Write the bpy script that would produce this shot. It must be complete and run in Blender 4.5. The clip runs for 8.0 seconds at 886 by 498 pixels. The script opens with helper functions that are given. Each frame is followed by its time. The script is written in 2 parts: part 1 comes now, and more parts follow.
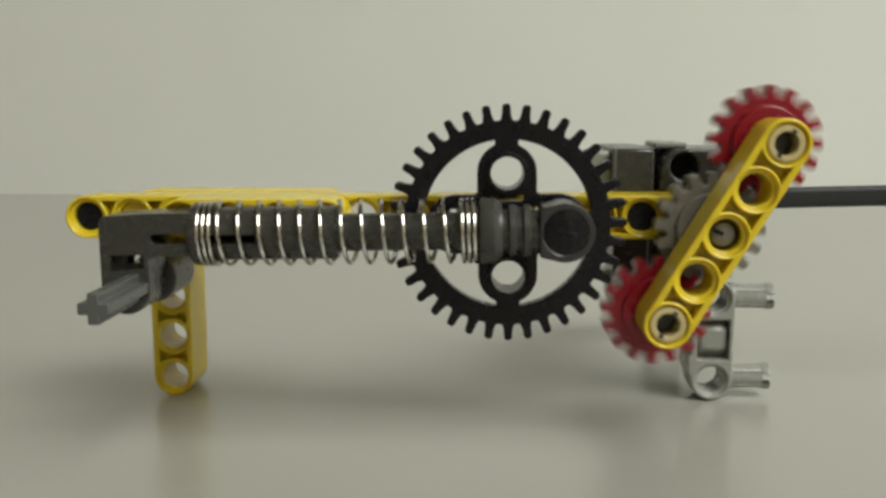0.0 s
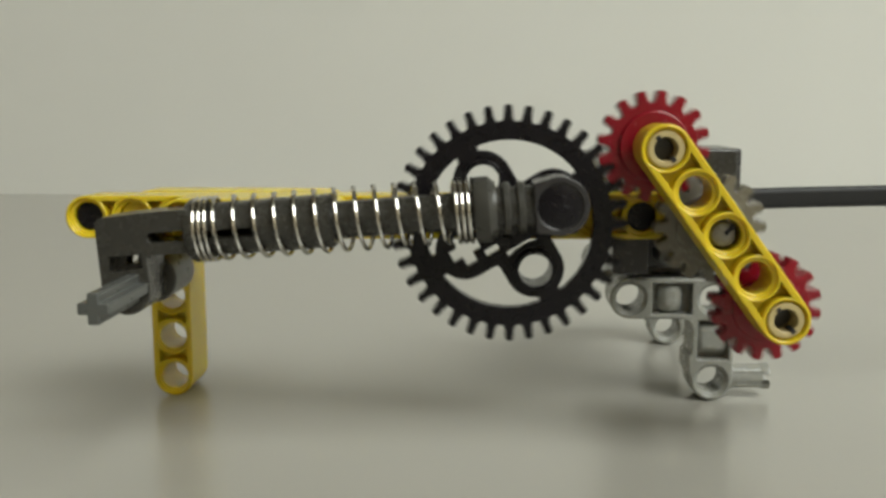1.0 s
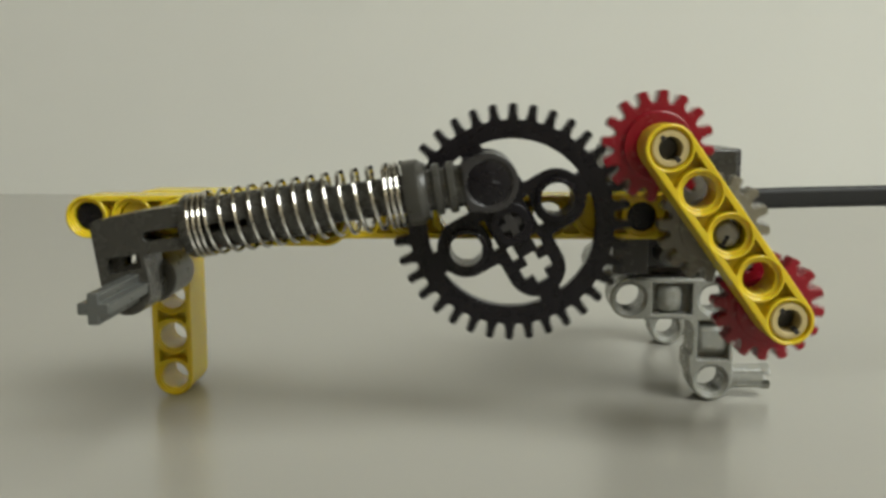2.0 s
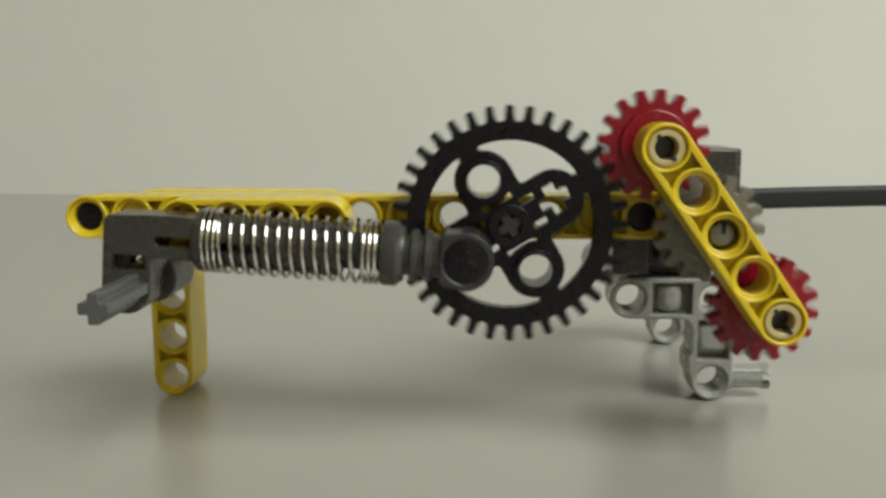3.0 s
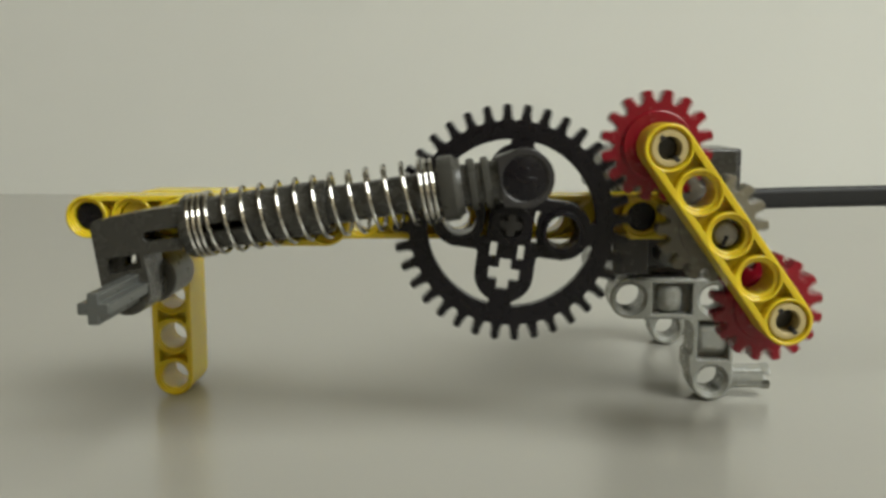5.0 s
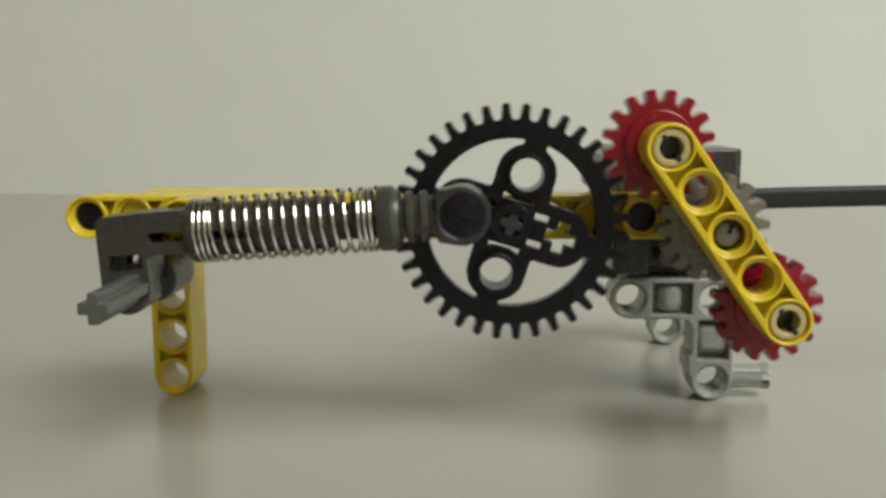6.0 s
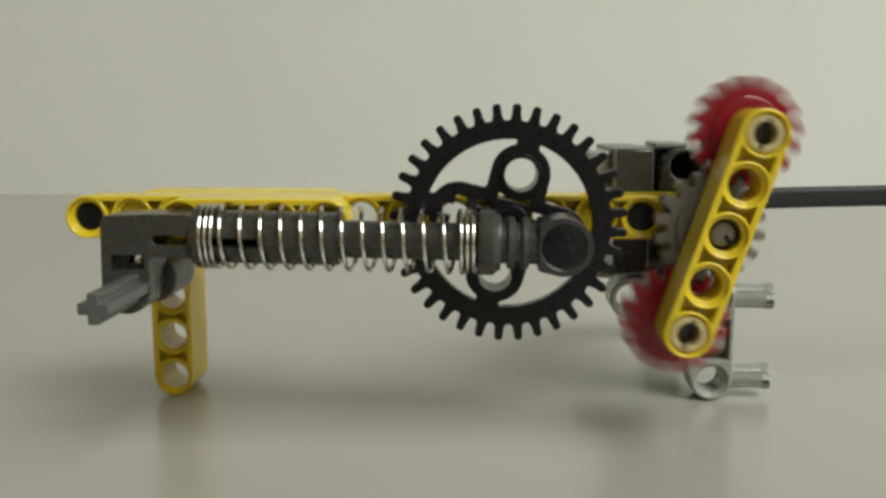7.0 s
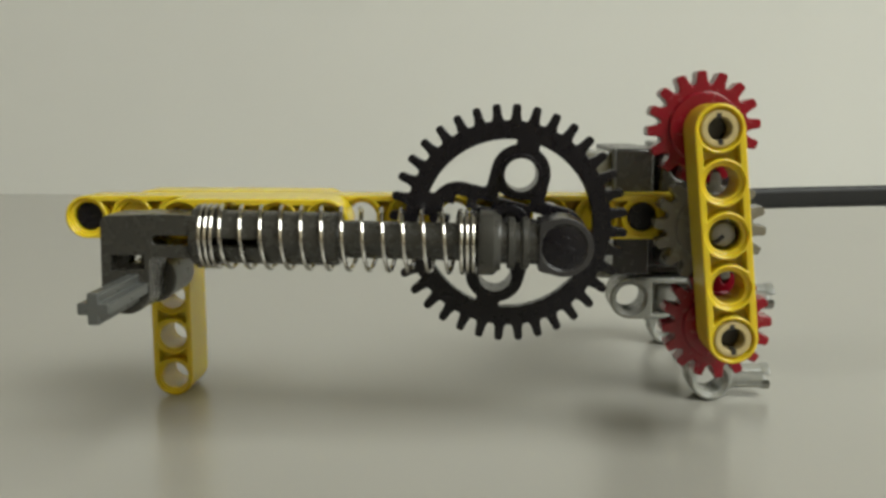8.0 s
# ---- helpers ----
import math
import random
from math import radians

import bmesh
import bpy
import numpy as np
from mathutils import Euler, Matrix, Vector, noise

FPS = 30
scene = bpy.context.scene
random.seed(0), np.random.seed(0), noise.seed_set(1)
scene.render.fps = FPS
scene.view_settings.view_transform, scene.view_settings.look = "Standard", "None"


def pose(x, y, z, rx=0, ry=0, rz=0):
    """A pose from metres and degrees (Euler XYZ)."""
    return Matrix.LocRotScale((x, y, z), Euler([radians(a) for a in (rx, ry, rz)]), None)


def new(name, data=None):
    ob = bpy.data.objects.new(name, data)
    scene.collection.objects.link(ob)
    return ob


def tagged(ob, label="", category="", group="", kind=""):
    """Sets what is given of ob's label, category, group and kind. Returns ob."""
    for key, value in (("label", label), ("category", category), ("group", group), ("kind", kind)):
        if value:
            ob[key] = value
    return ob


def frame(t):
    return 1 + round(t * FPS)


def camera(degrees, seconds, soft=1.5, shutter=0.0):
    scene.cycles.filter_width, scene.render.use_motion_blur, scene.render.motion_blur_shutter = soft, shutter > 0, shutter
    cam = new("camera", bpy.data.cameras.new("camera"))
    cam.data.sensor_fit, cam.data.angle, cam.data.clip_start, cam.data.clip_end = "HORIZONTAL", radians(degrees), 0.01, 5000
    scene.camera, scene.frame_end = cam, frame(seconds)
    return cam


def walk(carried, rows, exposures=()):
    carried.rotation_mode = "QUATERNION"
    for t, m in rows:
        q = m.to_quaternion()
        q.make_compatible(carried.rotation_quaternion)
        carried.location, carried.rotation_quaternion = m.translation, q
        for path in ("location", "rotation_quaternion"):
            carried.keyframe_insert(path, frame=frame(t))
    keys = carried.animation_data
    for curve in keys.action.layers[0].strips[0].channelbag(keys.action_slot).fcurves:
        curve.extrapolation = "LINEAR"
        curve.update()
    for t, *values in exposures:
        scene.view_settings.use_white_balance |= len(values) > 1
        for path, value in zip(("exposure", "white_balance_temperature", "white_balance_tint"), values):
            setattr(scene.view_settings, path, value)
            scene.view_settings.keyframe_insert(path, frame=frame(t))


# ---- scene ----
cam = camera(50.44, 8.0, soft=3.1, shutter=0.75)
EYE = (0.0, -0.150, 0.054)
VIEW = pose(*EYE, 90 - 8.57, 0, 2.244)
walk(cam, [(0.0, VIEW), (8.0, VIEW)], exposures=[(0.0, 0.0), (8.0, 0.0)])

# ---- light ----
world = bpy.data.worlds.new("sky")
scene.world = world
world.use_nodes = True
wn = world.node_tree
sky = wn.nodes.new("ShaderNodeTexSky")
sky.sky_type = "NISHITA"
sky.sun_disc = False
sky.sun_elevation = radians(35)
sky.sun_rotation = radians(100)
wn.links.new(sky.outputs[0], wn.nodes["Background"].inputs[0])
wn.nodes["Background"].inputs[1].default_value = 0.1

# daylight in the opening of the roof window
EAST, SOUTH, NORTH, TOP = 2.0, -1.9, 1.3, 1.65
WIN_X, WIN_Y, WIN_W, WIN_H = 1.2, -1.08, 1.55, 1.5
lamp_data = bpy.data.lights.new("window_daylight", "AREA")
lamp_data.shape = "RECTANGLE"
lamp_data.size, lamp_data.size_y = WIN_W, WIN_H
lamp_data.energy = 64.5
lamp_data.color = (0.945, 0.98, 0.925)
lamp = new("window_daylight", lamp_data)
lamp.matrix_world = pose(WIN_X, WIN_Y, TOP - 0.01)


# ---- materials ----
def material(name, color, rough=0.4, metal=0.0, vary=0.1, scale=900.0, bump=0.02, coat=0.0, sub=0.0, dirt=0.0, shine=0.5, spread=0.5):
    """Plastic, metal or paper with grain and wear at two scales."""
    m = bpy.data.materials.new(name)
    m.use_nodes = True
    t = m.node_tree
    b = t.nodes["Principled BSDF"]
    b.inputs["Roughness"].default_value = rough
    b.inputs["Metallic"].default_value = metal
    b.inputs["Specular IOR Level"].default_value = shine
    b.inputs["Coat Weight"].default_value = coat
    b.inputs["Coat Roughness"].default_value = 0.15
    if sub:
        b.inputs["Subsurface Weight"].default_value = sub
        b.inputs["Subsurface Radius"].default_value = (1.0, 0.7, 0.3)
        b.inputs["Subsurface Scale"].default_value = 0.0012
    co = t.nodes.new("ShaderNodeTexCoord")
    big = t.nodes.new("ShaderNodeTexNoise")
    big.inputs["Scale"].default_value = scale * 0.12
    big.inputs["Detail"].default_value = 4
    fine = t.nodes.new("ShaderNodeTexNoise")
    fine.inputs["Scale"].default_value = scale
    fine.inputs["Detail"].default_value = 6
    t.links.new(co.outputs["Object"], big.inputs["Vector"])
    t.links.new(co.outputs["Object"], fine.inputs["Vector"])
    ramp = t.nodes.new("ShaderNodeValToRGB")
    lo = [max(0.0, c * (1 - vary - dirt)) for c in color]
    hi = [min(1.0, c * (1 + vary)) for c in color]
    ramp.color_ramp.elements[0].position, ramp.color_ramp.elements[0].color = 0.3, (*lo, 1)
    ramp.color_ramp.elements[1].position, ramp.color_ramp.elements[1].color = 0.7, (*hi, 1)
    t.links.new(big.outputs[0], ramp.inputs[0])
    t.links.new(ramp.outputs[0], b.inputs["Base Color"])
    wear = t.nodes.new("ShaderNodeMapRange")
    wear.inputs["From Min"].default_value, wear.inputs["From Max"].default_value = 0.3, 0.7
    wear.inputs["To Min"].default_value, wear.inputs["To Max"].default_value = max(0.02, rough - 0.08 * spread), min(1.0, rough + 0.1 * spread)
    t.links.new(fine.outputs[0], wear.inputs[0])
    t.links.new(wear.outputs[0], b.inputs["Roughness"])
    bp = t.nodes.new("ShaderNodeBump")
    bp.inputs["Strength"].default_value = bump
    bp.inputs["Distance"].default_value = 0.0002
    t.links.new(fine.outputs[0], bp.inputs["Height"])
    t.links.new(bp.outputs[0], b.inputs["Normal"])
    return m


YELLOW = material("yellow_plastic", (0.66, 0.495, 0.02), 0.22, vary=0.06, bump=0.008, scale=700, sub=0.4)
RED = material("red_plastic", (0.225, 0.004, 0.013), 0.24, vary=0.08, bump=0.008, scale=700, sub=0.1)
BLACK = material("black_plastic", (0.006, 0.005, 0.007), 0.28, vary=0.15, scale=700, bump=0.008, shine=0.3)
DARK = material("dark_grey_plastic", (0.039, 0.037, 0.031), 0.26, vary=0.1, bump=0.008, scale=700)
SMOKE = material("smoky_grey_plastic", (0.032, 0.030, 0.030), 0.24, vary=0.12, bump=0.008, scale=700, shine=0.4)
MID = material("grey_plastic", (0.085, 0.088, 0.082), 0.3, vary=0.08, scale=700)
LIGHT = material("light_grey_plastic", (0.27, 0.27, 0.24), 0.25, bump=0.008, vary=0.06, scale=700, sub=0.1)
PALE = material("pale_grey_plastic", (0.165, 0.152, 0.124), 0.25, bump=0.008, vary=0.08, scale=700, sub=0.15)
CREAM = material("cream_plastic", (0.50, 0.40, 0.19), 0.36, vary=0.06, scale=700)
WARM = material("warm_grey_plastic", (0.050, 0.048, 0.041), 0.3, vary=0.1, scale=700)
STEEL = material("spring_steel", (0.50, 0.48, 0.44), 0.10, bump=0.008, metal=1.0, vary=0.08, scale=1500)
RUBBER = material("cable_rubber", (0.014, 0.014, 0.014), 0.5, vary=0.15, scale=500, shine=0.35)
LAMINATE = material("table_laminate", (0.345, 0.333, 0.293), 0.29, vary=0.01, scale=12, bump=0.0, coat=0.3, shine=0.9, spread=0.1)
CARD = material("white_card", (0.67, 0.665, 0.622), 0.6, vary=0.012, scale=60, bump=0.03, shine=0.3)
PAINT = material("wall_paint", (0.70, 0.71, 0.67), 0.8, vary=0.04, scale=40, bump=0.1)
# for unseen walls, dark and warm to steer the bounced light
SHADE = material("dark_unseen_wall", (0.35, 0.31, 0.23), 0.8, vary=0.06, scale=40, bump=0.1)
OAK = material("oak_floor", (0.30, 0.19, 0.10), 0.45, vary=0.2, scale=60, bump=0.1)
WHITEWOOD = material("white_lacquer", (0.78, 0.77, 0.73), 0.35, vary=0.03, scale=80)


# ---- mesh building, in millimetres ----
MM = 0.001


def finish(name, bm, mat, parent=None, label="", place=None, bevel=0.0, smooth=True, kind=""):
    bmesh.ops.remove_doubles(bm, verts=bm.verts, dist=0.0005)
    bmesh.ops.scale(bm, vec=(MM, MM, MM), verts=bm.verts)
    bmesh.ops.recalc_face_normals(bm, faces=bm.faces)
    me = bpy.data.meshes.new(name)
    bm.to_mesh(me)
    bm.free()
    me.materials.append(mat)
    ob = new(name, me)
    if smooth:
        for p in me.polygons:
            p.use_smooth = True
        me.set_sharp_from_angle(angle=radians(35))
    if bevel:
        mod = ob.modifiers.new("worn_edges", "BEVEL")
        mod.width, mod.segments, mod.limit_method, mod.angle_limit = bevel * MM, 2, "ANGLE", radians(40)
    if parent:
        ob.parent = parent
    if place:
        ob.matrix_basis = place
    if label or kind:
        tagged(ob, label, kind=kind)
    return ob


def part(name, bm, mat, parent, label="", place=None, bevel=0.0):
    return finish(name, bm, mat, parent, label, place, bevel)


def at(x, y, z, ry=0.0):
    """A pose in millimetres, turned by ry degrees about the depth axis, counter-clockwise as the camera sees it."""
    return pose(x * MM, y * MM, z * MM, 0, -ry, 0)


def circle(cx, cz, r, n=28):
    return [(cx + r * math.cos(2 * math.pi * i / n), cz + r * math.sin(2 * math.pi * i / n)) for i in range(n)]


def arc(cx, cz, r, a0, a1, n=12):
    return [(cx + r * math.cos(radians(a0 + (a1 - a0) * i / n)), cz + r * math.sin(radians(a0 + (a1 - a0) * i / n))) for i in range(n + 1)]


def cross(cx, cz, half, w):
    """Outline of an axle with a cross section, or of its hole."""
    return [(cx + a, cz + b) for a, b in ((half, -w), (half, w), (w, w), (w, half), (-w, half), (-w, w), (-half, w), (-half, -w), (-w, -w), (-w, -half), (w, -half), (w, -w))]


def plate(bm, loops, y0, y1):
    """A slab between the depths y0 and y1: the first loop is its outline, the others are holes through it."""
    rings = []
    for y in (y0, y1):
        edges, sets = [], []
        for loop in loops:
            vs = [bm.verts.new((x, y, z)) for x, z in loop]
            sets.append(vs)
            edges += [bm.edges.new((vs[i], vs[(i + 1) % len(vs)])) for i in range(len(vs))]
        bmesh.ops.triangle_fill(bm, use_beauty=True, use_dissolve=False, edges=edges)
        rings.append(sets)
    for a, b in zip(*rings):
        for i in range(len(a)):
            j = (i + 1) % len(a)
            bm.faces.new((a[i], a[j], b[j], b[i]))


def lathe(bm, profile, axis="x", n=28, c=(0, 0, 0), a0=0.0, a1=360.0):
    """A turned solid from (along, radius) pairs about an axis through c; part of a turn leaves it open on the cut."""
    full = abs(a1 - a0) >= 359.9
    rows = []
    steps = n if full else n + 1
    for u, r in profile:
        row = []
        for i in range(steps):
            a = radians(a0 + (a1 - a0) * i / n)
            p, q = r * math.cos(a), r * math.sin(a)
            v = {"x": (u, p, q), "y": (p, u, q), "z": (p, q, u)}[axis]
            row.append(bm.verts.new((v[0] + c[0], v[1] + c[1], v[2] + c[2])))
        rows.append(row)
    for a, b in zip(rows, rows[1:]):
        for i in range(n):
            j = (i + 1) % steps
            bm.faces.new((a[i], a[j], b[j], b[i]))
    return rows


def rod(bm, u0, u1, r, axis="x", n=28, c=(0, 0, 0), rim=0.25):
    lathe(bm, [(u0, 0.001), (u0, r - rim), (u0 + rim, r), (u1 - rim, r), (u1, r - rim), (u1, 0.001)], axis, n, c)


def tube(bm, u0, u1, ro, ri, axis="x", n=28, c=(0, 0, 0)):
    lathe(bm, [(u0, ri), (u0, ro - 0.2), (u0 + 0.2, ro), (u1 - 0.2, ro), (u1, ro - 0.2), (u1, ri), (u0, ri)], axis, n, c)


def box(bm, x0, x1, y0, y1, z0, z1):
    g = bmesh.ops.create_cube(bm, size=1.0)
    for v in g["verts"]:
        v.co = ((x0 + x1) / 2 + v.co.x * (x1 - x0), (y0 + y1) / 2 + v.co.y * (y1 - y0), (z0 + z1) / 2 + v.co.z * (z1 - z0))


def stadium(length, r, n=14):
    return arc(0, 0, r, 90, 270, n) + arc(length, 0, r, -90, 90, n)


def face(bm, loops, y):
    """A flat face at the depth y; the loops after the first are holes in it."""
    edges = []
    for loop in loops:
        vs = [bm.verts.new((x, y, z)) for x, z in loop]
        edges += [bm.edges.new((vs[i], vs[(i + 1) % len(vs)])) for i in range(len(vs))]
    bmesh.ops.triangle_fill(bm, use_beauty=True, use_dissolve=False, edges=edges)


def wall(bm, loop, y0, y1):
    """The side of a slab or hole along a loop, between two depths."""
    a = [bm.verts.new((x, y0, z)) for x, z in loop]
    b = [bm.verts.new((x, y1, z)) for x, z in loop]
    for i in range(len(a)):
        j = (i + 1) % len(a)
        bm.faces.new((a[i], a[j], b[j], b[i]))


def relief(bm, outline, bores, pockets, h, deep, step=0.8, wide=0.65, opening=None):
    """A moulded solid of the depth 2 h: round bores (x, z, r) with counterbores, and pockets on both faces."""
    wall(bm, outline, -h, h)
    for x, z, r in bores:
        wall(bm, circle(x, z, r), -h + step, h - step)
    for s in (-1, 1):
        sinks = [circle(x, z, r + wide) for x, z, r in bores]
        face(bm, [outline] + sinks + pockets, s * h)
        for (x, z, r), sink in zip(bores, sinks):
            wall(bm, sink, s * h, s * (h - step))
            face(bm, [sink, circle(x, z, r)], s * (h - step))
        for p in pockets:
            wall(bm, p, s * h, s * (h - deep))
            face(bm, [p, opening] if opening else [p], s * (h - deep))
    if opening:
        wall(bm, opening, -h + deep, h - deep)


def beam_mesh(bm, holes, px=8.0, width=7.5, depth=7.8, bore=2.45):
    """A studless beam along x from its first hole: holes with counterbores, and pockets between the holes on both faces."""
    pockets = []
    cut, rr = 2.65, 3.55
    a = math.degrees(math.asin(cut / rr))
    for i in range(holes - 1):
        pockets.append(arc(i * px, 0, rr, -a, a, 8) + arc((i + 1) * px, 0, rr, 180 - a, 180 + a, 8))
    relief(bm, stadium(px * (holes - 1), width / 2), [(i * px, 0, bore) for i in range(holes)], pockets, depth / 2, 2.4)


def gear_outline(teeth, root, tip, base=0.62, top=0.3):
    """Outline of a spur gear; base and top are the widths of a tooth as shares of the pitch."""
    pts = []
    step = 2 * math.pi / teeth
    for i in range(teeth):
        for share, r in ((-base / 2, root), (-base * 0.36, root + (tip - root) * 0.35), (-top / 2 - 0.03, root + (tip - root) * 0.85), (-top / 2 + 0.05, tip),
                         (top / 2 - 0.05, tip), (top / 2 + 0.03, root + (tip - root) * 0.85), (base * 0.36, root + (tip - root) * 0.35), (base / 2, root)):
            a = (i + share) * step
            pts.append((r * math.cos(a), r * math.sin(a)))
    return pts


# ---- unseen room, west and south walls dark to cut the fill light ----
def slab(name, x0, x1, y0, y1, z0, z1, mat, label="", category=""):
    bm = bmesh.new()
    box(bm, x0 * 1000, x1 * 1000, y0 * 1000, y1 * 1000, z0 * 1000, z1 * 1000)
    return tagged(finish(name, bm, mat, smooth=False), label, category, kind="structure")


slab("floor", -1.7, EAST, SOUTH, NORTH, -0.80, -0.75, OAK, "brown wooden floor under the table", "floor")
slab("wall_west", -1.8, -1.7, SOUTH - 0.1, NORTH + 0.1, -0.75, TOP, SHADE, "unseen grey-brown wall, dark to cut the fill light", "wall")
slab("wall_east", EAST, EAST + 0.1, SOUTH - 0.1, NORTH + 0.1, -0.75, TOP, PAINT, "plain pale painted wall", "wall")
slab("wall_north", -1.7, EAST, NORTH, NORTH + 0.1, -0.75, TOP, PAINT, "plain pale painted wall", "wall")
slab("wall_south", -1.7, EAST, SOUTH - 0.1, SOUTH, -0.75, TOP, SHADE, "unseen grey-brown wall, dark to cut the fill light", "wall")


# unseen ceiling, kept pale to fill the shadows from above
def ceiling_with_window():
    bm = bmesh.new()
    t = TOP * 1000
    x0, x1, y0, y1 = (WIN_X - WIN_W / 2) * 1000, (WIN_X + WIN_W / 2) * 1000, (WIN_Y - WIN_H / 2) * 1000, (WIN_Y + WIN_H / 2) * 1000
    s, n, e = SOUTH * 1000 - 100, NORTH * 1000 + 100, EAST * 1000 + 100
    box(bm, -1800, x0, s, n, t, t + 80)
    box(bm, x1, e, s, n, t, t + 80)
    box(bm, x0, x1, s, y0, t, t + 80)
    box(bm, x0, x1, y1, n, t, t + 80)
    tagged(finish("ceiling", bm, PAINT, smooth=False), "plain pale painted ceiling with an opening for a roof window", "ceiling", kind="structure")
    win = tagged(new("window_1"), "white roof window that lets the daylight in", "window", kind="structure")
    for b in ((x0, x0 + 50, y0, y1, t + 20, t + 60), (x1 - 50, x1, y0, y1, t + 20, t + 60), (x0 + 50, x1 - 50, y0, y0 + 50, t + 20, t + 60), (x0 + 50, x1 - 50, y1 - 50, y1, t + 20, t + 60)):
        bm = bmesh.new()
        box(bm, *b)
        part("window_frame", bm, WHITEWOOD, win, bevel=2)


ceiling_with_window()


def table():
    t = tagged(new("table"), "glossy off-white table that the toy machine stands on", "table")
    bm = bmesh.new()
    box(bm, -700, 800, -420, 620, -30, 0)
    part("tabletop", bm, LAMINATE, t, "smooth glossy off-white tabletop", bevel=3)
    for x in (-640, 740):
        for y in (-370, 570):
            bm = bmesh.new()
            box(bm, x - 30, x + 30, y - 30, y + 30, -750, -30)
            part("leg", bm, WHITEWOOD, t, bevel=3)


table()


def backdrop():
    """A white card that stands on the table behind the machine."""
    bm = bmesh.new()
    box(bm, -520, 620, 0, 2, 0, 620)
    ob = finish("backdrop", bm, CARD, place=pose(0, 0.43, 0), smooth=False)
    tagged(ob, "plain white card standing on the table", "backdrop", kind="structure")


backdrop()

# ---- the machine ----
machine = tagged(new("gear_machine"), "yellow, black and grey toy machine with gears and spring strut", "toy machine")

LINE_Z = 36.1                      # height of the long beam and of the shafts
GEAR = (4.4, 0.0, 35.68)            # centre of the big gear
HUB = (36.25, 0.0, 35.3)            # shaft of the swinging arm
PIVOT = (-52.3, -8.0, 26.9)        # hinge of the strut
CRANK = 8.0                       # reach of the crank pin
SLACK = 0.2                        # play of the crank pin in the eye
OFFSET = 7.7                       # the strut's axis lies this far above its hinge
PITCH = 7.71                       # hole spacing along the machine


def build_frame():
    bm = bmesh.new()
    beam_mesh(bm, 14, PITCH, width=7.15)
    beam = part("long_beam", bm, YELLOW, machine, "long yellow beam with round holes", at(-65.84, 8, LINE_Z - 0.3, 0.22), 0.18)
    for i in (0, 12):
        bm = bmesh.new()
        rod(bm, -2.2, 9, 2.38, "y", c=(i * PITCH, 0, 0))
        part("black_pin", bm, BLACK, beam, "black connector pin")
    # plugs added so the bright backdrop does not show through these holes
    for i in (1, 2, 3, 4, 5, 7, 9, 11):
        bm = bmesh.new()
        rod(bm, -2.0, 3.8, 2.43, "y", 20, (i * PITCH, 0, 0))
        part("plug", bm, YELLOW, beam, "yellow plug added to close a hole")
    bm = bmesh.new()
    beam_mesh(bm, 4, PITCH, width=7.4)
    part("short_beam", bm, YELLOW, machine, "short yellow beam pinned to the long beam", at(-51.2 + 3.8, 0, LINE_Z - 0.1), 0.18)
    bm = bmesh.new()
    beam_mesh(bm, 5, PITCH, width=7.3)
    part("rear_beam", bm, YELLOW, machine, "yellow beam behind the long beam", at(-58.2, 16.1, LINE_Z - 0.2), 0.18)
    bm = bmesh.new()
    beam_mesh(bm, 5, 7.68, width=7.4, depth=10.0)
    part("leg", bm, YELLOW, machine, "upright yellow beam that serves as a leg", at(-57.55, 25.0, 3.75, 90), 0.18)
    bm = bmesh.new()
    rod(bm, 10, 27, 2.38, "y")
    part("leg_pin", bm, BLACK, machine, "black pin between the leg and the long beam", at(-58.2, 0, LINE_Z - 0.9))


build_frame()


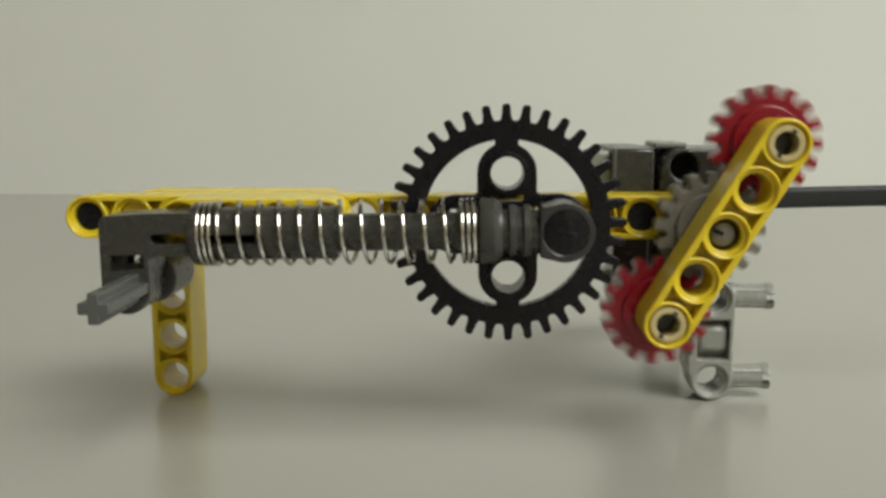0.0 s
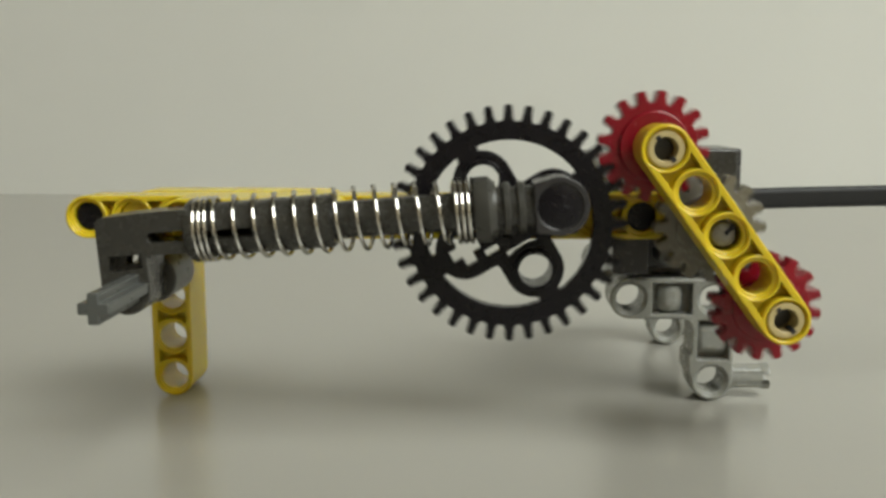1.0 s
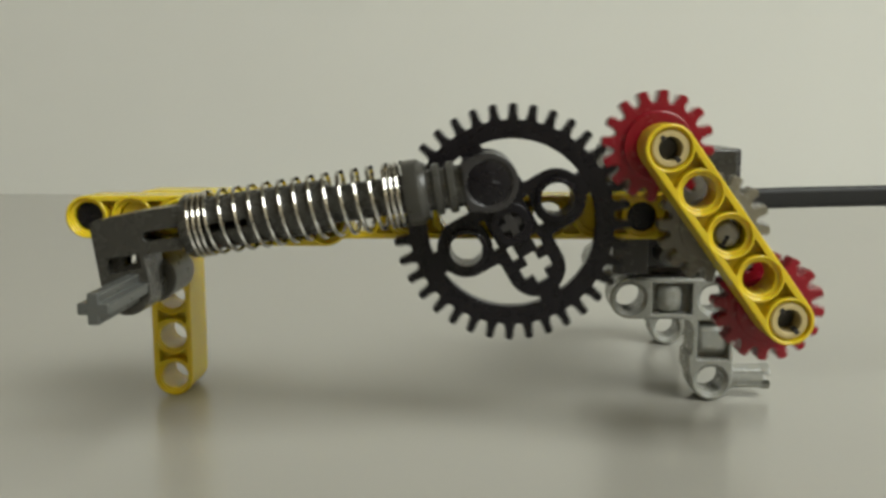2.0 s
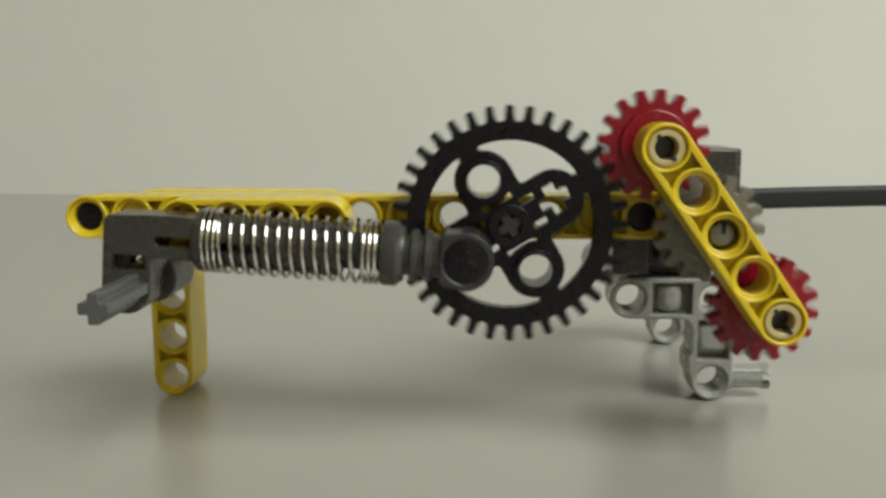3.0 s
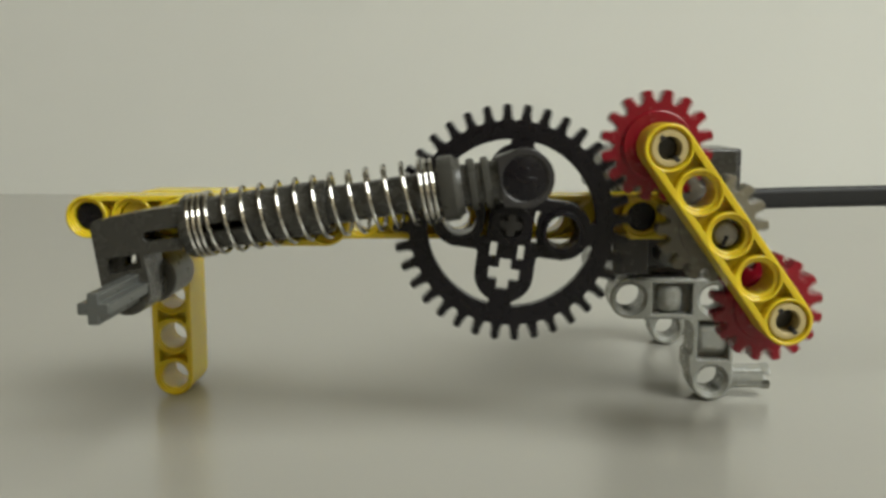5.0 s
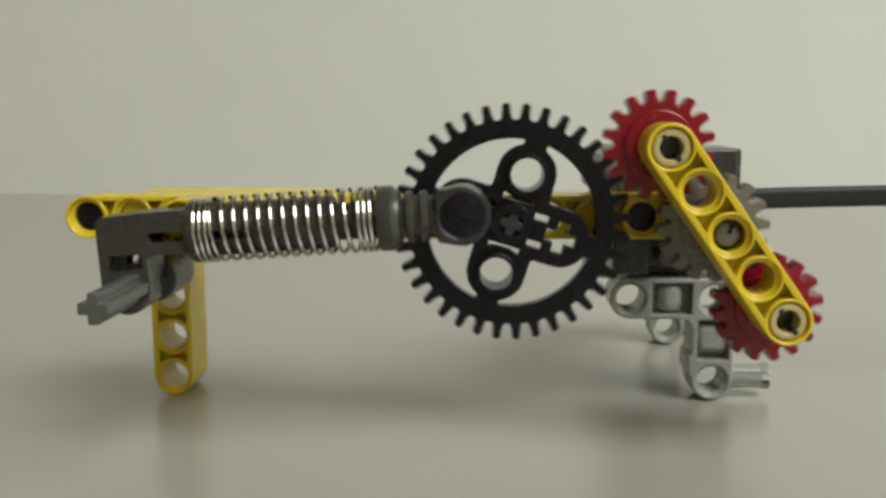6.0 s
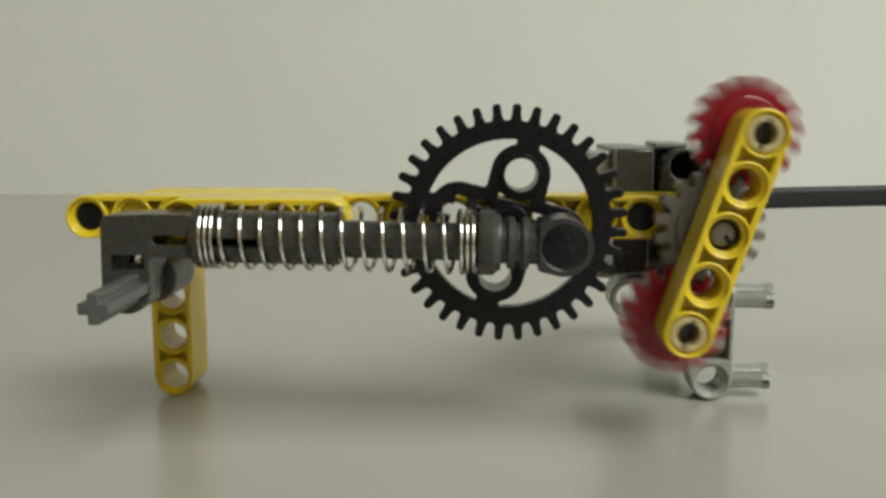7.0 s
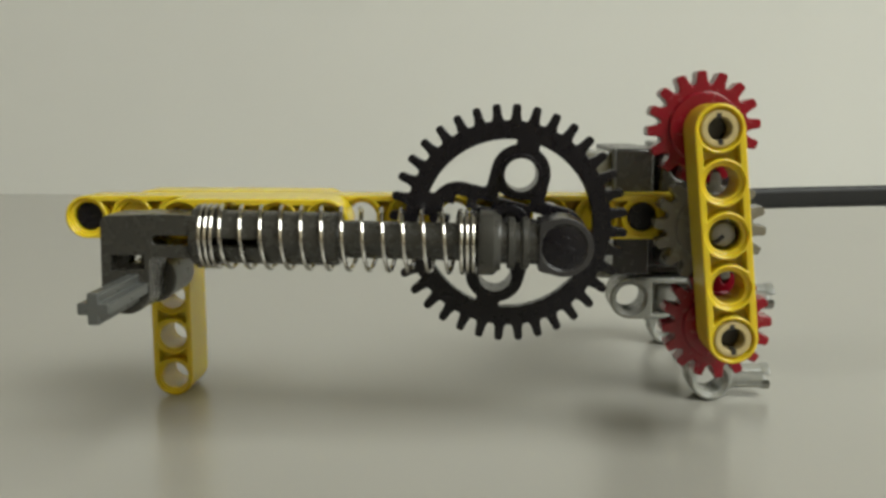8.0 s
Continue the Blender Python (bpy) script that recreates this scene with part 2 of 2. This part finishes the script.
def build_big_gear():
    lobe, hole, reach, neck, rim = 4.7, 2.65, 8.15, 1.85, 13.4
    windows = []
    a = math.degrees(math.asin(neck / rim))
    b = math.degrees(math.asin(neck / lobe))
    for q in range(4):
        pts = arc(0, 0, rim, a, 90 - a, 16)
        pts += arc(0, reach, lobe, 90 - b, 0, 8) + [(lobe, lobe + 0.5), (lobe + 0.15, lobe + 0.15), (lobe + 0.5, lobe)] + arc(reach, 0, lobe, 90, b, 8)
        c, s = math.cos(q * math.pi / 2), math.sin(q * math.pi / 2)
        windows.append([(x * c - z * s, x * s + z * c) for x, z in pts])
    holes = [circle(0, reach, hole), circle(0, -reach, hole), cross(reach, 0, 2.5, 0.95), cross(-reach, 0, 2.5, 0.95)]
    slots = []
    for s in (-1, 1):
        slots.append([(-2.6, s * 3.6), (2.6, s * 3.6), (2.6, s * 4.6), (1.2, s * 4.15), (-1.2, s * 4.15), (-2.6, s * 4.6)])
    for sx in (-1, 1):
        for sz in (-1, 1):
            x, z = sx * 4.4, sz * 2.2
            slots.append([(x - 1.2, z - 0.55), (x + 1.2, z - 0.55), (x + 1.2, z + 0.55), (x - 1.2, z + 0.55)])
    bm = bmesh.new()
    plate(bm, [gear_outline(36, 16.35, 18.9, 0.66, 0.34)] + windows + holes + slots, -1.7, 0.6)
    gear = part("big_gear", bm, BLACK, machine, "black spur gear with thirty-six teeth and four holes", at(*GEAR), 0.15)
    for x, z in ((0, reach), (0, -reach)):
        bm = bmesh.new()
        tube(bm, -3.6, 3.6, 3.3, 2.6, "y", 28, (x, 0, z))
        part("hole_collar", bm, BLACK, gear)
    bm = bmesh.new()
    tube(bm, -3.2, 3.2, 3.4, 2.0, "y", 24)
    part("hub", bm, BLACK, gear)
    bm = bmesh.new()
    plate(bm, [cross(0, 0, 1.95, 0.7)], -2.9, 14.0)
    part("axle", bm, SMOKE, gear, "dark cross axle", bevel=0.15)
    bm = bmesh.new()
    rod(bm, -8.0, 3.0, 2.3, "y", c=(CRANK, 0, 0))
    part("crank_pin", bm, BLACK, gear, "black crank pin")
    return gear


big_gear = build_big_gear()


def small_gear_mesh(bm):
    outline, disc, bore = gear_outline(16, 6.7, 8.7, 0.80, 0.40), circle(0, 0, 5.4, 36), circle(0, 0, 2.5, 24)
    wall(bm, outline, -1.9, 1.9)
    wall(bm, bore, -2.7, 2.7)
    for s in (-1, 1):
        face(bm, [outline, disc], s * 1.9)
        wall(bm, disc, s * 1.9, s * 2.7)
        face(bm, [disc, bore], s * 2.7)


def build_hub():
    bm = bmesh.new()
    small_gear_mesh(bm)
    gear = part("drive_gear", bm, PALE, machine, "pale grey gear with sixteen teeth on the shaft", at(*HUB), 0.15)
    bm = bmesh.new()
    lathe(bm, [(-10.3, 0.001), (-10.3, 0.9), (-9.9, 1.7), (-9.2, 2.05), (13, 2.05), (13, 0.001)], "y", 24)
    axle = part("axle", bm, PALE, gear, "pale grey axle end")
    # no cut here, a black sliver stands for the shade inside a groove
    bm = bmesh.new()
    box(bm, -1.9, -0.2, -10.42, -9.0, -0.3, 0.3)
    part("groove_shade", bm, BLACK, axle)
    return gear


drive_gear = build_hub()


def build_arm():
    bm = bmesh.new()
    beam_mesh(bm, 5, 7.85, width=7.35)
    for v in bm.verts:
        v.co.x -= 2 * 7.85
        v.co.y -= 8.0
    arm = part("swing_arm", bm, YELLOW, machine, "yellow beam with five holes that swings on the shaft", at(*HUB, 90), 0.2)
    gears = []
    for s in (1, -1):
        place = at(s * 15.7, 0, 0)
        bm = bmesh.new()
        small_gear_mesh(bm)
        gears.append(part("red_gear", bm, RED, arm, "red gear with sixteen teeth", place, 0.15))
        bm = bmesh.new()
        lathe(bm, [(-7.0, 0.001), (-7.0, 1.75), (-11.55, 1.75), (-11.7, 1.9), (-11.7, 2.5), (-11.5, 2.7), (-11.1, 2.7), (-11.1, 2.4), (3.2, 2.4), (3.2, 0.001)], "y", 28)
        pin = part("gear_pin", bm, CREAM, arm, "cream hollow pin with a notched rim", place)
        # dark slips on the uncut rim stand for the shade in its notches
        bm = bmesh.new()
        box(bm, -2.3, -1.5, -11.76, -9.5, -0.35, 0.35)
        box(bm, 1.5, 2.3, -11.76, -9.5, -0.35, 0.35)
        part("notch_shade", bm, SMOKE, pin)
        # warm disc in the bore, its colour stands for light passing through the pin
        bm = bmesh.new()
        rod(bm, -8.5, -7.2, 1.7, "y", 20)
        part("lit_core", bm, WARM, pin)
    return arm, gears


swing_arm, red_gears = build_arm()


def build_strut():
    """The strut's housing in its own space: the hinge at the origin, the axis along x, OFFSET above it."""
    bm = bmesh.new()
    outline = arc(-1.25, -0.4, 3.7, 180, 360, 16) + [(2.45, 4.4), (3.0, 4.8), (9.3, 4.7), (9.3, OFFSET + 3.6), (3.0, OFFSET + 3.6), (-4.2, OFFSET + 3.2), (-4.9, OFFSET + 2.4)]
    pocket = [(-3.6, 2.5), (1.7, 2.9), (1.7, 5.0), (-3.3, 5.0)]
    window = [(-1.7, 3.3), (0.3, 3.5), (0.4, 4.8), (-1.4, 4.6)]
    slot = arc(3.6, OFFSET - 0.3, 0.75, 90, 270, 8) + [(9.0, OFFSET - 1.05), (9.0, OFFSET + 0.45)]
    h = 3.8
    wall(bm, outline, -h, h)
    wall(bm, slot, -h, h)
    for s in (-1, 1):
        face(bm, [outline, pocket, slot], s * h)
        wall(bm, pocket, s * h, s * (h - 2.2))
        face(bm, [pocket, window], s * (h - 2.2))
    wall(bm, window, -h + 2.2, h - 2.2)
    strut = part("strut", bm, DARK, machine, "dark grey housing of the spring strut", at(*PIVOT), 0.35)
    bm = bmesh.new()
    lathe(bm, [(9.0, 3.15), (9.0, 4.1), (19.0, 4.1), (19.0, 3.15), (9.0, 3.15)], "x", 30, (0, 0, OFFSET), 196, 536)
    lathe(bm, [(19.0, 3.15), (19.0, 4.1), (30.6, 4.1), (31.0, 3.8), (31.0, 3.15), (19.0, 3.15)], "x", 30, (0, 0, OFFSET))
    part("sleeve", bm, DARK, strut, "slotted sleeve of the strut")
    bm = bmesh.new()
    lathe(bm, [(8.6, 3.2), (8.6, 4.5), (9.2, 4.9), (10.0, 4.9), (10.0, 3.2)], "x", 28, (0, 0, OFFSET))
    part("spring_seat", bm, DARK, strut)
    # the rod, in its own space: its eye at the origin
    bm = bmesh.new()
    outline = arc(0, 0, 4.42, -112, 112, 26) + [(-3.0, 3.85), (-3.7, 3.6), (-3.7, -3.6), (-3.0, -3.85)]
    relief(bm, outline, [(0, 0, 2.8)], [], 3.9, 0, 0.3, 0.65)
    piston = part("piston", bm, SMOKE, machine, "smoky grey rod of the strut with a round eye", at(GEAR[0] + CRANK, -8, GEAR[2]), 0.5)
    bm = bmesh.new()
    lathe(bm, [(-3.95, 0.001), (-3.93, 1.2), (-3.85, 2.2), (-3.7, 3.0), (-3.58, 3.35), (-3.28, 2.7), (3.2, 2.7), (3.2, 0.001)], "y", 30)
    pin = part("eye_pin", bm, BLACK, piston, "dark pin in the eye")
    bm = bmesh.new()
    plate(bm, [cross(0, 0, 1.7, 0.42)], -4.02, -3.6)
    part("cross_end", bm, BLACK, pin, "cross-shaped end of the pin", pose(0, 0, 0, 0, 20, 0), 0.1)
    bm = bmesh.new()
    lathe(bm, [(-35.5, 0.001), (-35.5, 2.9), (-12.0, 2.9), (-12.0, 3.2), (-3.3, 3.2), (-3.3, 0.001)], "x", 28)
    part("rod", bm, DARK, piston, "dark grey sliding rod")
    for x, r in ((-7.75, 3.95), (-5.6, 3.95)):
        bm = bmesh.new()
        rod(bm, x - 0.6, x + 0.6, r, "x", 30)
        part("rib", bm, WARM, piston)
    bm = bmesh.new()
    lathe(bm, [(-12.6, 0.001), (-12.6, 4.8), (-12.3, 5.0), (-10.4, 5.0), (-9.7, 4.3), (-9.3, 4.2), (-9.3, 0.001)], "x", 30)
    part("flange", bm, WARM, piston, "grey spring flange")
    return strut, piston


strut, piston = build_strut()


def coil_mesh(bm, pitch, radius=4.74, wire=0.34, n=34, m=8, turns=1):
    """One turn of the spring, round x, from -pitch / 2 to pitch / 2."""
    rows = []
    for i in range(n * turns + 1):
        a = 2 * math.pi * i / n
        out = Vector((0, -math.sin(a), math.cos(a)))
        along = Vector((pitch / (2 * math.pi * radius), -math.cos(a), -math.sin(a))).normalized()
        side = along.cross(out)
        c = out * radius + Vector((pitch * (i / n - 0.5 * turns), 0, 0))
        rows.append([bm.verts.new(c + (out * math.cos(b) + side * math.sin(b)) * wire) for b in [2 * math.pi * k / m for k in range(m)]])
    for p, q in zip(rows, rows[1:]):
        for k in range(m):
            bm.faces.new((p[k], p[(k + 1) % m], q[(k + 1) % m], q[k]))


def build_spring():
    coils = []
    bm = bmesh.new()
    coil_mesh(bm, 2.9)
    for i in range(12):
        if not coils:
            c = part("coil", bm, STEEL, strut, "bright steel turn of the spring", at(14 + 3 * i, 0, OFFSET))
        else:
            c = coils[0].copy()
            scene.collection.objects.link(c)
        coils.append(c)
    bm = bmesh.new()
    coil_mesh(bm, 0.88, turns=3)
    closed = part("end_coil", bm, STEEL, strut, "closed end turns of the spring", at(11.4, 0, OFFSET))
    end = new("end_coil", closed.data)
    end.parent = piston
    end.matrix_basis = at(-14.1, 0, 0)
    return coils


coils = build_spring()


def build_axle():
    bm = bmesh.new()
    plate(bm, [cross(0, 0, 2.2, 0.82)], -27.2, 7.0)
    part("axle", bm, MID, machine, "grey cross axle that sticks out towards the front", at(PIVOT[0], 0, PIVOT[2]), 0.2)
    bm = bmesh.new()
    tube(bm, -3.9, 6.0, 3.9, 2.0, "y", 30)
    part("bush", bm, WARM, machine, "grey round bush on the axle", at(PIVOT[0], 0, PIVOT[2]), 0.2)


build_axle()


def build_feet():
    def foot(y):
        f = new("foot")
        f.parent = machine
        f.matrix_basis = at(43.0, y, 4.0)
        tagged(f, "light grey angled connector that serves as a foot")
        w, px, pz = 3.75, 15.3, 15.3
        bm = bmesh.new()
        outline = arc(0, 0, w, 180, 360, 14) + [(w, pz)] + arc(0, pz, w, 0, 90, 8) + arc(-px, pz, w, 90, 270, 14) + arc(-w - 2.2, pz - w - 2.2, 2.2, 90, 0, 6) + [(-w, 5.2), (-w - 0.7, 4.6), (-w - 0.7, 1.6)]
        pk = [[(-px + 4.0, pz - 2.9), (-4.0, pz - 2.9), (-4.0, pz + 2.9), (-px + 4.0, pz + 2.9)],
              [(-2.8, 3.9), (3.0, 3.9), (3.0, pz - 3.9), (-2.8, pz - 3.9)]]
        relief(bm, outline, [(0, 0, 2.5), (0, pz, 2.5), (-px, pz, 2.5)], pk, 3.8, 3.0, 0.5, 0.5)
        bracket = part("bracket", bm, LIGHT, f, "light grey angled bracket with round holes", None, 0.25)
        for b, rim in (((-px + 5.1, -5.5, pz - 2.95, pz + 2.95), 1.6), ((-2.85, 3.05, 5.0, pz - 5.0), 1.2)):
            bm = bmesh.new()
            box(bm, b[0], b[1], -3.1, 3.1, b[2], b[3])
            part("boss", bm, LIGHT, bracket, "", None, rim)
        for z in (0.0, pz):
            bm = bmesh.new()
            lathe(bm, [(w - 0.3, 0.001), (w - 0.3, 2.6), (w + 0.6, 2.6), (w + 0.6, 2.25), (w + 6.0, 2.25), (w + 6.0, 1.4), (w + 3.0, 1.4), (w + 3.0, 0.001)], "x", 26, (0, 0, z))
            # the split rim leaves a notch at mid height, ridges run along the shank
            for a0 in (20, 200):
                lathe(bm, [(w + 5.9, 1.4), (w + 5.9, 2.26), (w + 6.5, 2.45), (w + 7.5, 2.45), (w + 7.5, 1.4), (w + 5.9, 1.4)], "x", 12, (0, 0, z), a0, a0 + 140)
            for k in (-1.25, 1.25):
                box(bm, w + 0.6, w + 6.2, -2.12, -1.7, z + k - 0.14, z + k + 0.14)
            part("pin", bm, LIGHT, f, "light grey split pin that points sideways")
        return f
    foot(24.0)
    foot(66.0)


build_feet()


def build_motor():
    bm = bmesh.new()
    box(bm, 22.8, 29.8, 12.2, 36, 32.6, 47.0)
    body = part("motor_body", bm, DARK, machine, "dark grey motor body", None, 0.5)
    bm = bmesh.new()
    box(bm, 22.6, 23.3, 11.9, 35, 39.8, 47.05)
    part("motor_rim", bm, MID, body, "lighter rim of the motor body", None, 0.2)
    bm = bmesh.new()
    plate(bm, [[(30.7, 39.6), (44.0, 39.6), (44.0, 47.0)] + arc(34.8, 43.1, 3.9, 90, 180, 10), circle(34.9, 44.0, 2.35)], 12.4, 20)
    part("motor_block", bm, DARK, machine, "dark grey block with a round hole", None, 0.4)
    # darker grey than the body, stands for the shade at the rear
    bm = bmesh.new()
    box(bm, 29.7, 46.7, 20.2, 36, 25.2, 46.7)
    part("motor_rear", bm, SMOKE, machine, "rear part of the motor, darker to stand for shade", None, 0.5)
    # split from the body, with the shade of its recess put into the colour
    bm = bmesh.new()
    box(bm, 23.2, 29.4, 12.6, 36, 25.2, 32.5)
    part("shaded_lower_block", bm, SMOKE, machine, "lower block of the motor, darkened to stand for shade", None, 0.4)
    bm = bmesh.new()
    rod(bm, 14.0, 20.4, 1.6, "y", c=(33.0, 0, 28.0))
    part("motor_stub", bm, MID, machine, "small grey stub below the beam")
    # hidden behind the motor, added to deepen the shadow on the table
    bm = bmesh.new()
    box(bm, 25.0, 42.0, 35.9, 48, 28.0, 44.0)
    part("motor_tail", bm, DARK, machine, "hidden rear end of the motor, added for its shadow", None, 0.5)
    bm = bmesh.new()
    box(bm, 18.6, 22.9, 14, 24, 40.2, 46.4)
    part("motor_cap", bm, LIGHT, machine, "light grey cap beside the motor", None, 0.5)
    bm = bmesh.new()
    box(bm, 30.4, 36.0, 16, 26, 47.0, 48.0)
    part("top_tile", bm, LIGHT, machine, "light grey tile on top of the motor", None, 0.3)
    bm = bmesh.new()
    box(bm, 29.0, 42.0, 27.9, 62.1, 22.3, 25.1)
    part("base_plate", bm, LIGHT, machine, "light grey plate under the motor", None, 0.3)


build_motor()


def build_cable():
    """A flat cable that leaves the motor, runs level and sinks to the table."""
    path = []
    for i in range(41):
        u = i / 40
        x = 43 + 150 * u
        drop = max(0.0, u - 0.3) / 0.7
        s = drop * drop * (3 - 2 * drop)
        path.append(Vector((x, 25 + 20 * u, 37.1 + 0.5 * math.sin(u * 6) - (37.1 - 2.2) * s)))
    bm = bmesh.new()
    rows = []
    for i, p in enumerate(path):
        d = (path[min(i + 1, 40)] - path[max(i - 1, 0)]).normalized()
        side = d.cross(Vector((0, 0, 1))).normalized()
        up = side.cross(d)
        ring = []
        for k in range(24):
            a = 2 * math.pi * k / 24
            c, q = math.cos(a), math.sin(a)
            ring.append(bm.verts.new(p + up * (1.95 * math.copysign(abs(c) ** 0.6, c)) + side * (1.15 * math.copysign(abs(q) ** 0.7, q) * (1 - 0.1 * (abs(c) < 0.15)))))
        rows.append(ring)
    for a, b in zip(rows, rows[1:]):
        for k in range(24):
            bm.faces.new((a[k], a[(k + 1) % 24], b[(k + 1) % 24], b[k]))
    bm.faces.new(rows[0])
    bm.faces.new(rows[-1])
    tagged(finish("power_cable", bm, RUBBER), "dark grey flat rubber cable that leaves the motor", "cable")


build_cable()


# ---- what moves ----
# seconds, turn of the big gear (degrees, counter-clockwise)
GEAR_TURN = [(0, 1.0), (0.7, 1.0), (0.8, 9), (0.9, 21), (1.0, 30.8), (1.1, 41.2), (1.2, 51.7), (1.3, 62), (1.4, 71.7), (1.5, 80.7), (1.6, 88.3), (1.7, 95.5), (2.8, 190), (2.9, 200), (3.0, 210.5), (3.1, 226.5),
             (3.2, 272), (3.3, 346), (3.4, 351.5), (3.5, 351.5), (4.1, 351.5), (4.2, 359), (4.3, 371), (4.4, 384), (4.5, 395.3), (4.6, 405.5), (4.7, 415.5), (5.16, 456), (5.8, 509), (5.9, 515.5), (6.0, 523.1), (6.1, 531.8),
             (6.2, 541), (6.3, 549.5), (6.4, 560), (6.5, 571.2), (6.6, 591.5), (6.7, 633), (6.8, 701), (6.9, 705.9), (7.0, 705.9), (8.0, 705.9)]
# seconds, lean of the arm's upper end to the camera's right (degrees)
ARM_LEAN = [(0.0, 30.8), (0.04, 32.4), (0.1, 29.2), (0.2, 17.0), (0.3, 7.9), (0.4, -2.2), (0.5, -13.1), (0.6, -23.7), (0.7, -35.2), (0.8, -36.2), (3.0, -35.1), (3.1, -34.7), (3.2, -22.2), (3.3, -6.9), (3.4, 8.0), (3.5, 21.0), (3.6, 32.7), (3.7, 19.7), (3.8, 3.9), (3.9, -10.7), (4.0, -27.2), (4.1, -36.8), (4.2, -36.1), (6.5, -34.8), (6.6, -34.3), (6.7, -21.8), (6.8, -8.1), (6.9, 4.2), (7.0, 18.3), (7.1, 30.2), (7.2, 30.2), (7.3, 26.1), (7.4, 22.2), (7.5, 17.2), (7.6, 12.9), (7.7, 7.3), (7.8, 2.6), (7.9, -1.5), (8.0, -6.0)]
# seconds, turn of the drive gear while it runs free
SPIN = [(-0.3, -105), (0, -25), (0.6, 136), (0.8, 176.9), (3.0, 627), (4.2, 964.2), (6.5, 1438.6), (7.2, 1619.7), (8.0, 1841.65)]
# seconds, millimetres by which the load pushes the big gear aside, and down
GEAR_PLAY = [(0, 0), (0.8, 0.05), (1.0, 0.25), (1.5, 0.58), (2.1, 0.62), (2.8, 0.4), (3.0, 0.36), (3.2, 0.1), (3.4, 0.05), (4.2, 0.1), (4.5, 0.36), (5.0, 0.58), (6.0, 0.62), (6.5, 0.52), (6.7, 0.1), (6.9, 0.05), (8.0, 0.05)]
GEAR_DROP = [(0, 0), (1.0, 0.1), (1.5, 0), (2.4, -0.15), (2.6, -0.12), (3.0, 0.14), (3.3, 0), (4.2, 0), (4.5, 0.12), (5.0, 0), (5.8, -0.15), (6.0, -0.12), (6.2, 0), (6.5, 0.17), (6.8, 0), (8.0, 0)]
# seconds, millimetres by which the load pushes the shaft aside
PLAY = [(0, 0), (0.9, 0), (1.5, 0.45), (2.1, 0.6), (2.8, 0.15), (3.0, -0.15), (3.3, 0), (4.4, 0), (4.7, 0.2), (5.4, 0.6), (6.0, 0.6), (6.3, 0.2), (6.5, -0.05), (6.8, 0), (8.0, 0)]


def glide(rows, t):
    """A value between the rows, without overshoot."""
    ts = [r[0] for r in rows]
    vs = [r[1] for r in rows]
    if t <= ts[0]:
        return vs[0]
    if t >= ts[-1]:
        return vs[-1]
    i = max(k for k in range(len(ts) - 1) if ts[k] <= t)

    def slope(k):
        if k == 0 or k == len(ts) - 1:
            return 0.0
        a = (vs[k] - vs[k - 1]) / (ts[k] - ts[k - 1])
        b = (vs[k + 1] - vs[k]) / (ts[k + 1] - ts[k])
        return 0.0 if a * b <= 0 else 2 * a * b / (a + b)
    h = ts[i + 1] - ts[i]
    u = (t - ts[i]) / h
    return ((2 * u ** 3 - 3 * u * u + 1) * vs[i] + (u ** 3 - 2 * u * u + u) * h * slope(i) + (3 * u * u - 2 * u ** 3) * vs[i + 1] + (u ** 3 - u * u) * h * slope(i + 1))


def motions():
    """The motor drives the arm's gears; they wind the big gear against the spring until it snaps past its dead point."""
    times = [i / FPS for i in range(int(8 * FPS) + 1)]
    big, arm_rows, drive, red, body, eye = [], [], [], [], [], []
    turns = [[] for _ in coils]
    for t in times:
        g, lean, play = glide(GEAR_TURN, t), glide(ARM_LEAN, t), glide(PLAY, t)
        # in mesh with the big gear the drive gear follows it, else the motor runs free
        meshed = 0.8 <= t <= 3.0 or 4.2 <= t <= 6.5
        spin = 84.29 - 2 * lean + 2.25 * g if meshed else glide(SPIN, t)
        hub = (HUB[0] + play, HUB[1], HUB[2])
        push = glide(GEAR_PLAY, t)
        gx, gz = GEAR[0] + push, GEAR[2] - glide(GEAR_DROP, t)
        big.append((t, at(gx, GEAR[1], gz, g)))
        arm_rows.append((t, at(*hub, 90 - lean)))
        drive.append((t, at(*hub, spin)))
        red.append((t, (90 - lean) + 168.75 - spin))
        # the strut follows the crank pin
        e = g - 3 * max(0.0, math.sin(radians(g))) ** 2  # the eye lags while it pulls
        bx, bz = gx + 0.5 * SLACK + (CRANK + SLACK) * math.cos(radians(e)) - PIVOT[0], gz - SLACK + (CRANK + 1.5 * SLACK) * math.sin(radians(e)) - PIVOT[2]
        reach = math.hypot(bx, bz)
        tilt = math.degrees(math.atan2(bz, bx) - math.asin(OFFSET / reach))
        slide = math.sqrt(reach * reach - OFFSET * OFFSET)
        body.append((t, at(*PIVOT, tilt)))
        eye.append((t, at(PIVOT[0] + bx, PIVOT[1], PIVOT[2] + bz, tilt)))
        a, b = 12.7, slide - 15.4
        step = (b - a) / len(coils)
        for k, rows in enumerate(turns):
            rows.append((t, at(a + (k + 0.5) * step, 0, OFFSET)))
    walk(big_gear, big)
    walk(swing_arm, arm_rows)
    walk(drive_gear, drive)
    for k, g in enumerate(red_gears):
        walk(g, [(t, at((15.7, -15.7)[k], 0, 0, a)) for t, a in red])
    walk(strut, body)
    walk(piston, eye)
    for c, rows in zip(coils, turns):
        walk(c, rows)


motions()
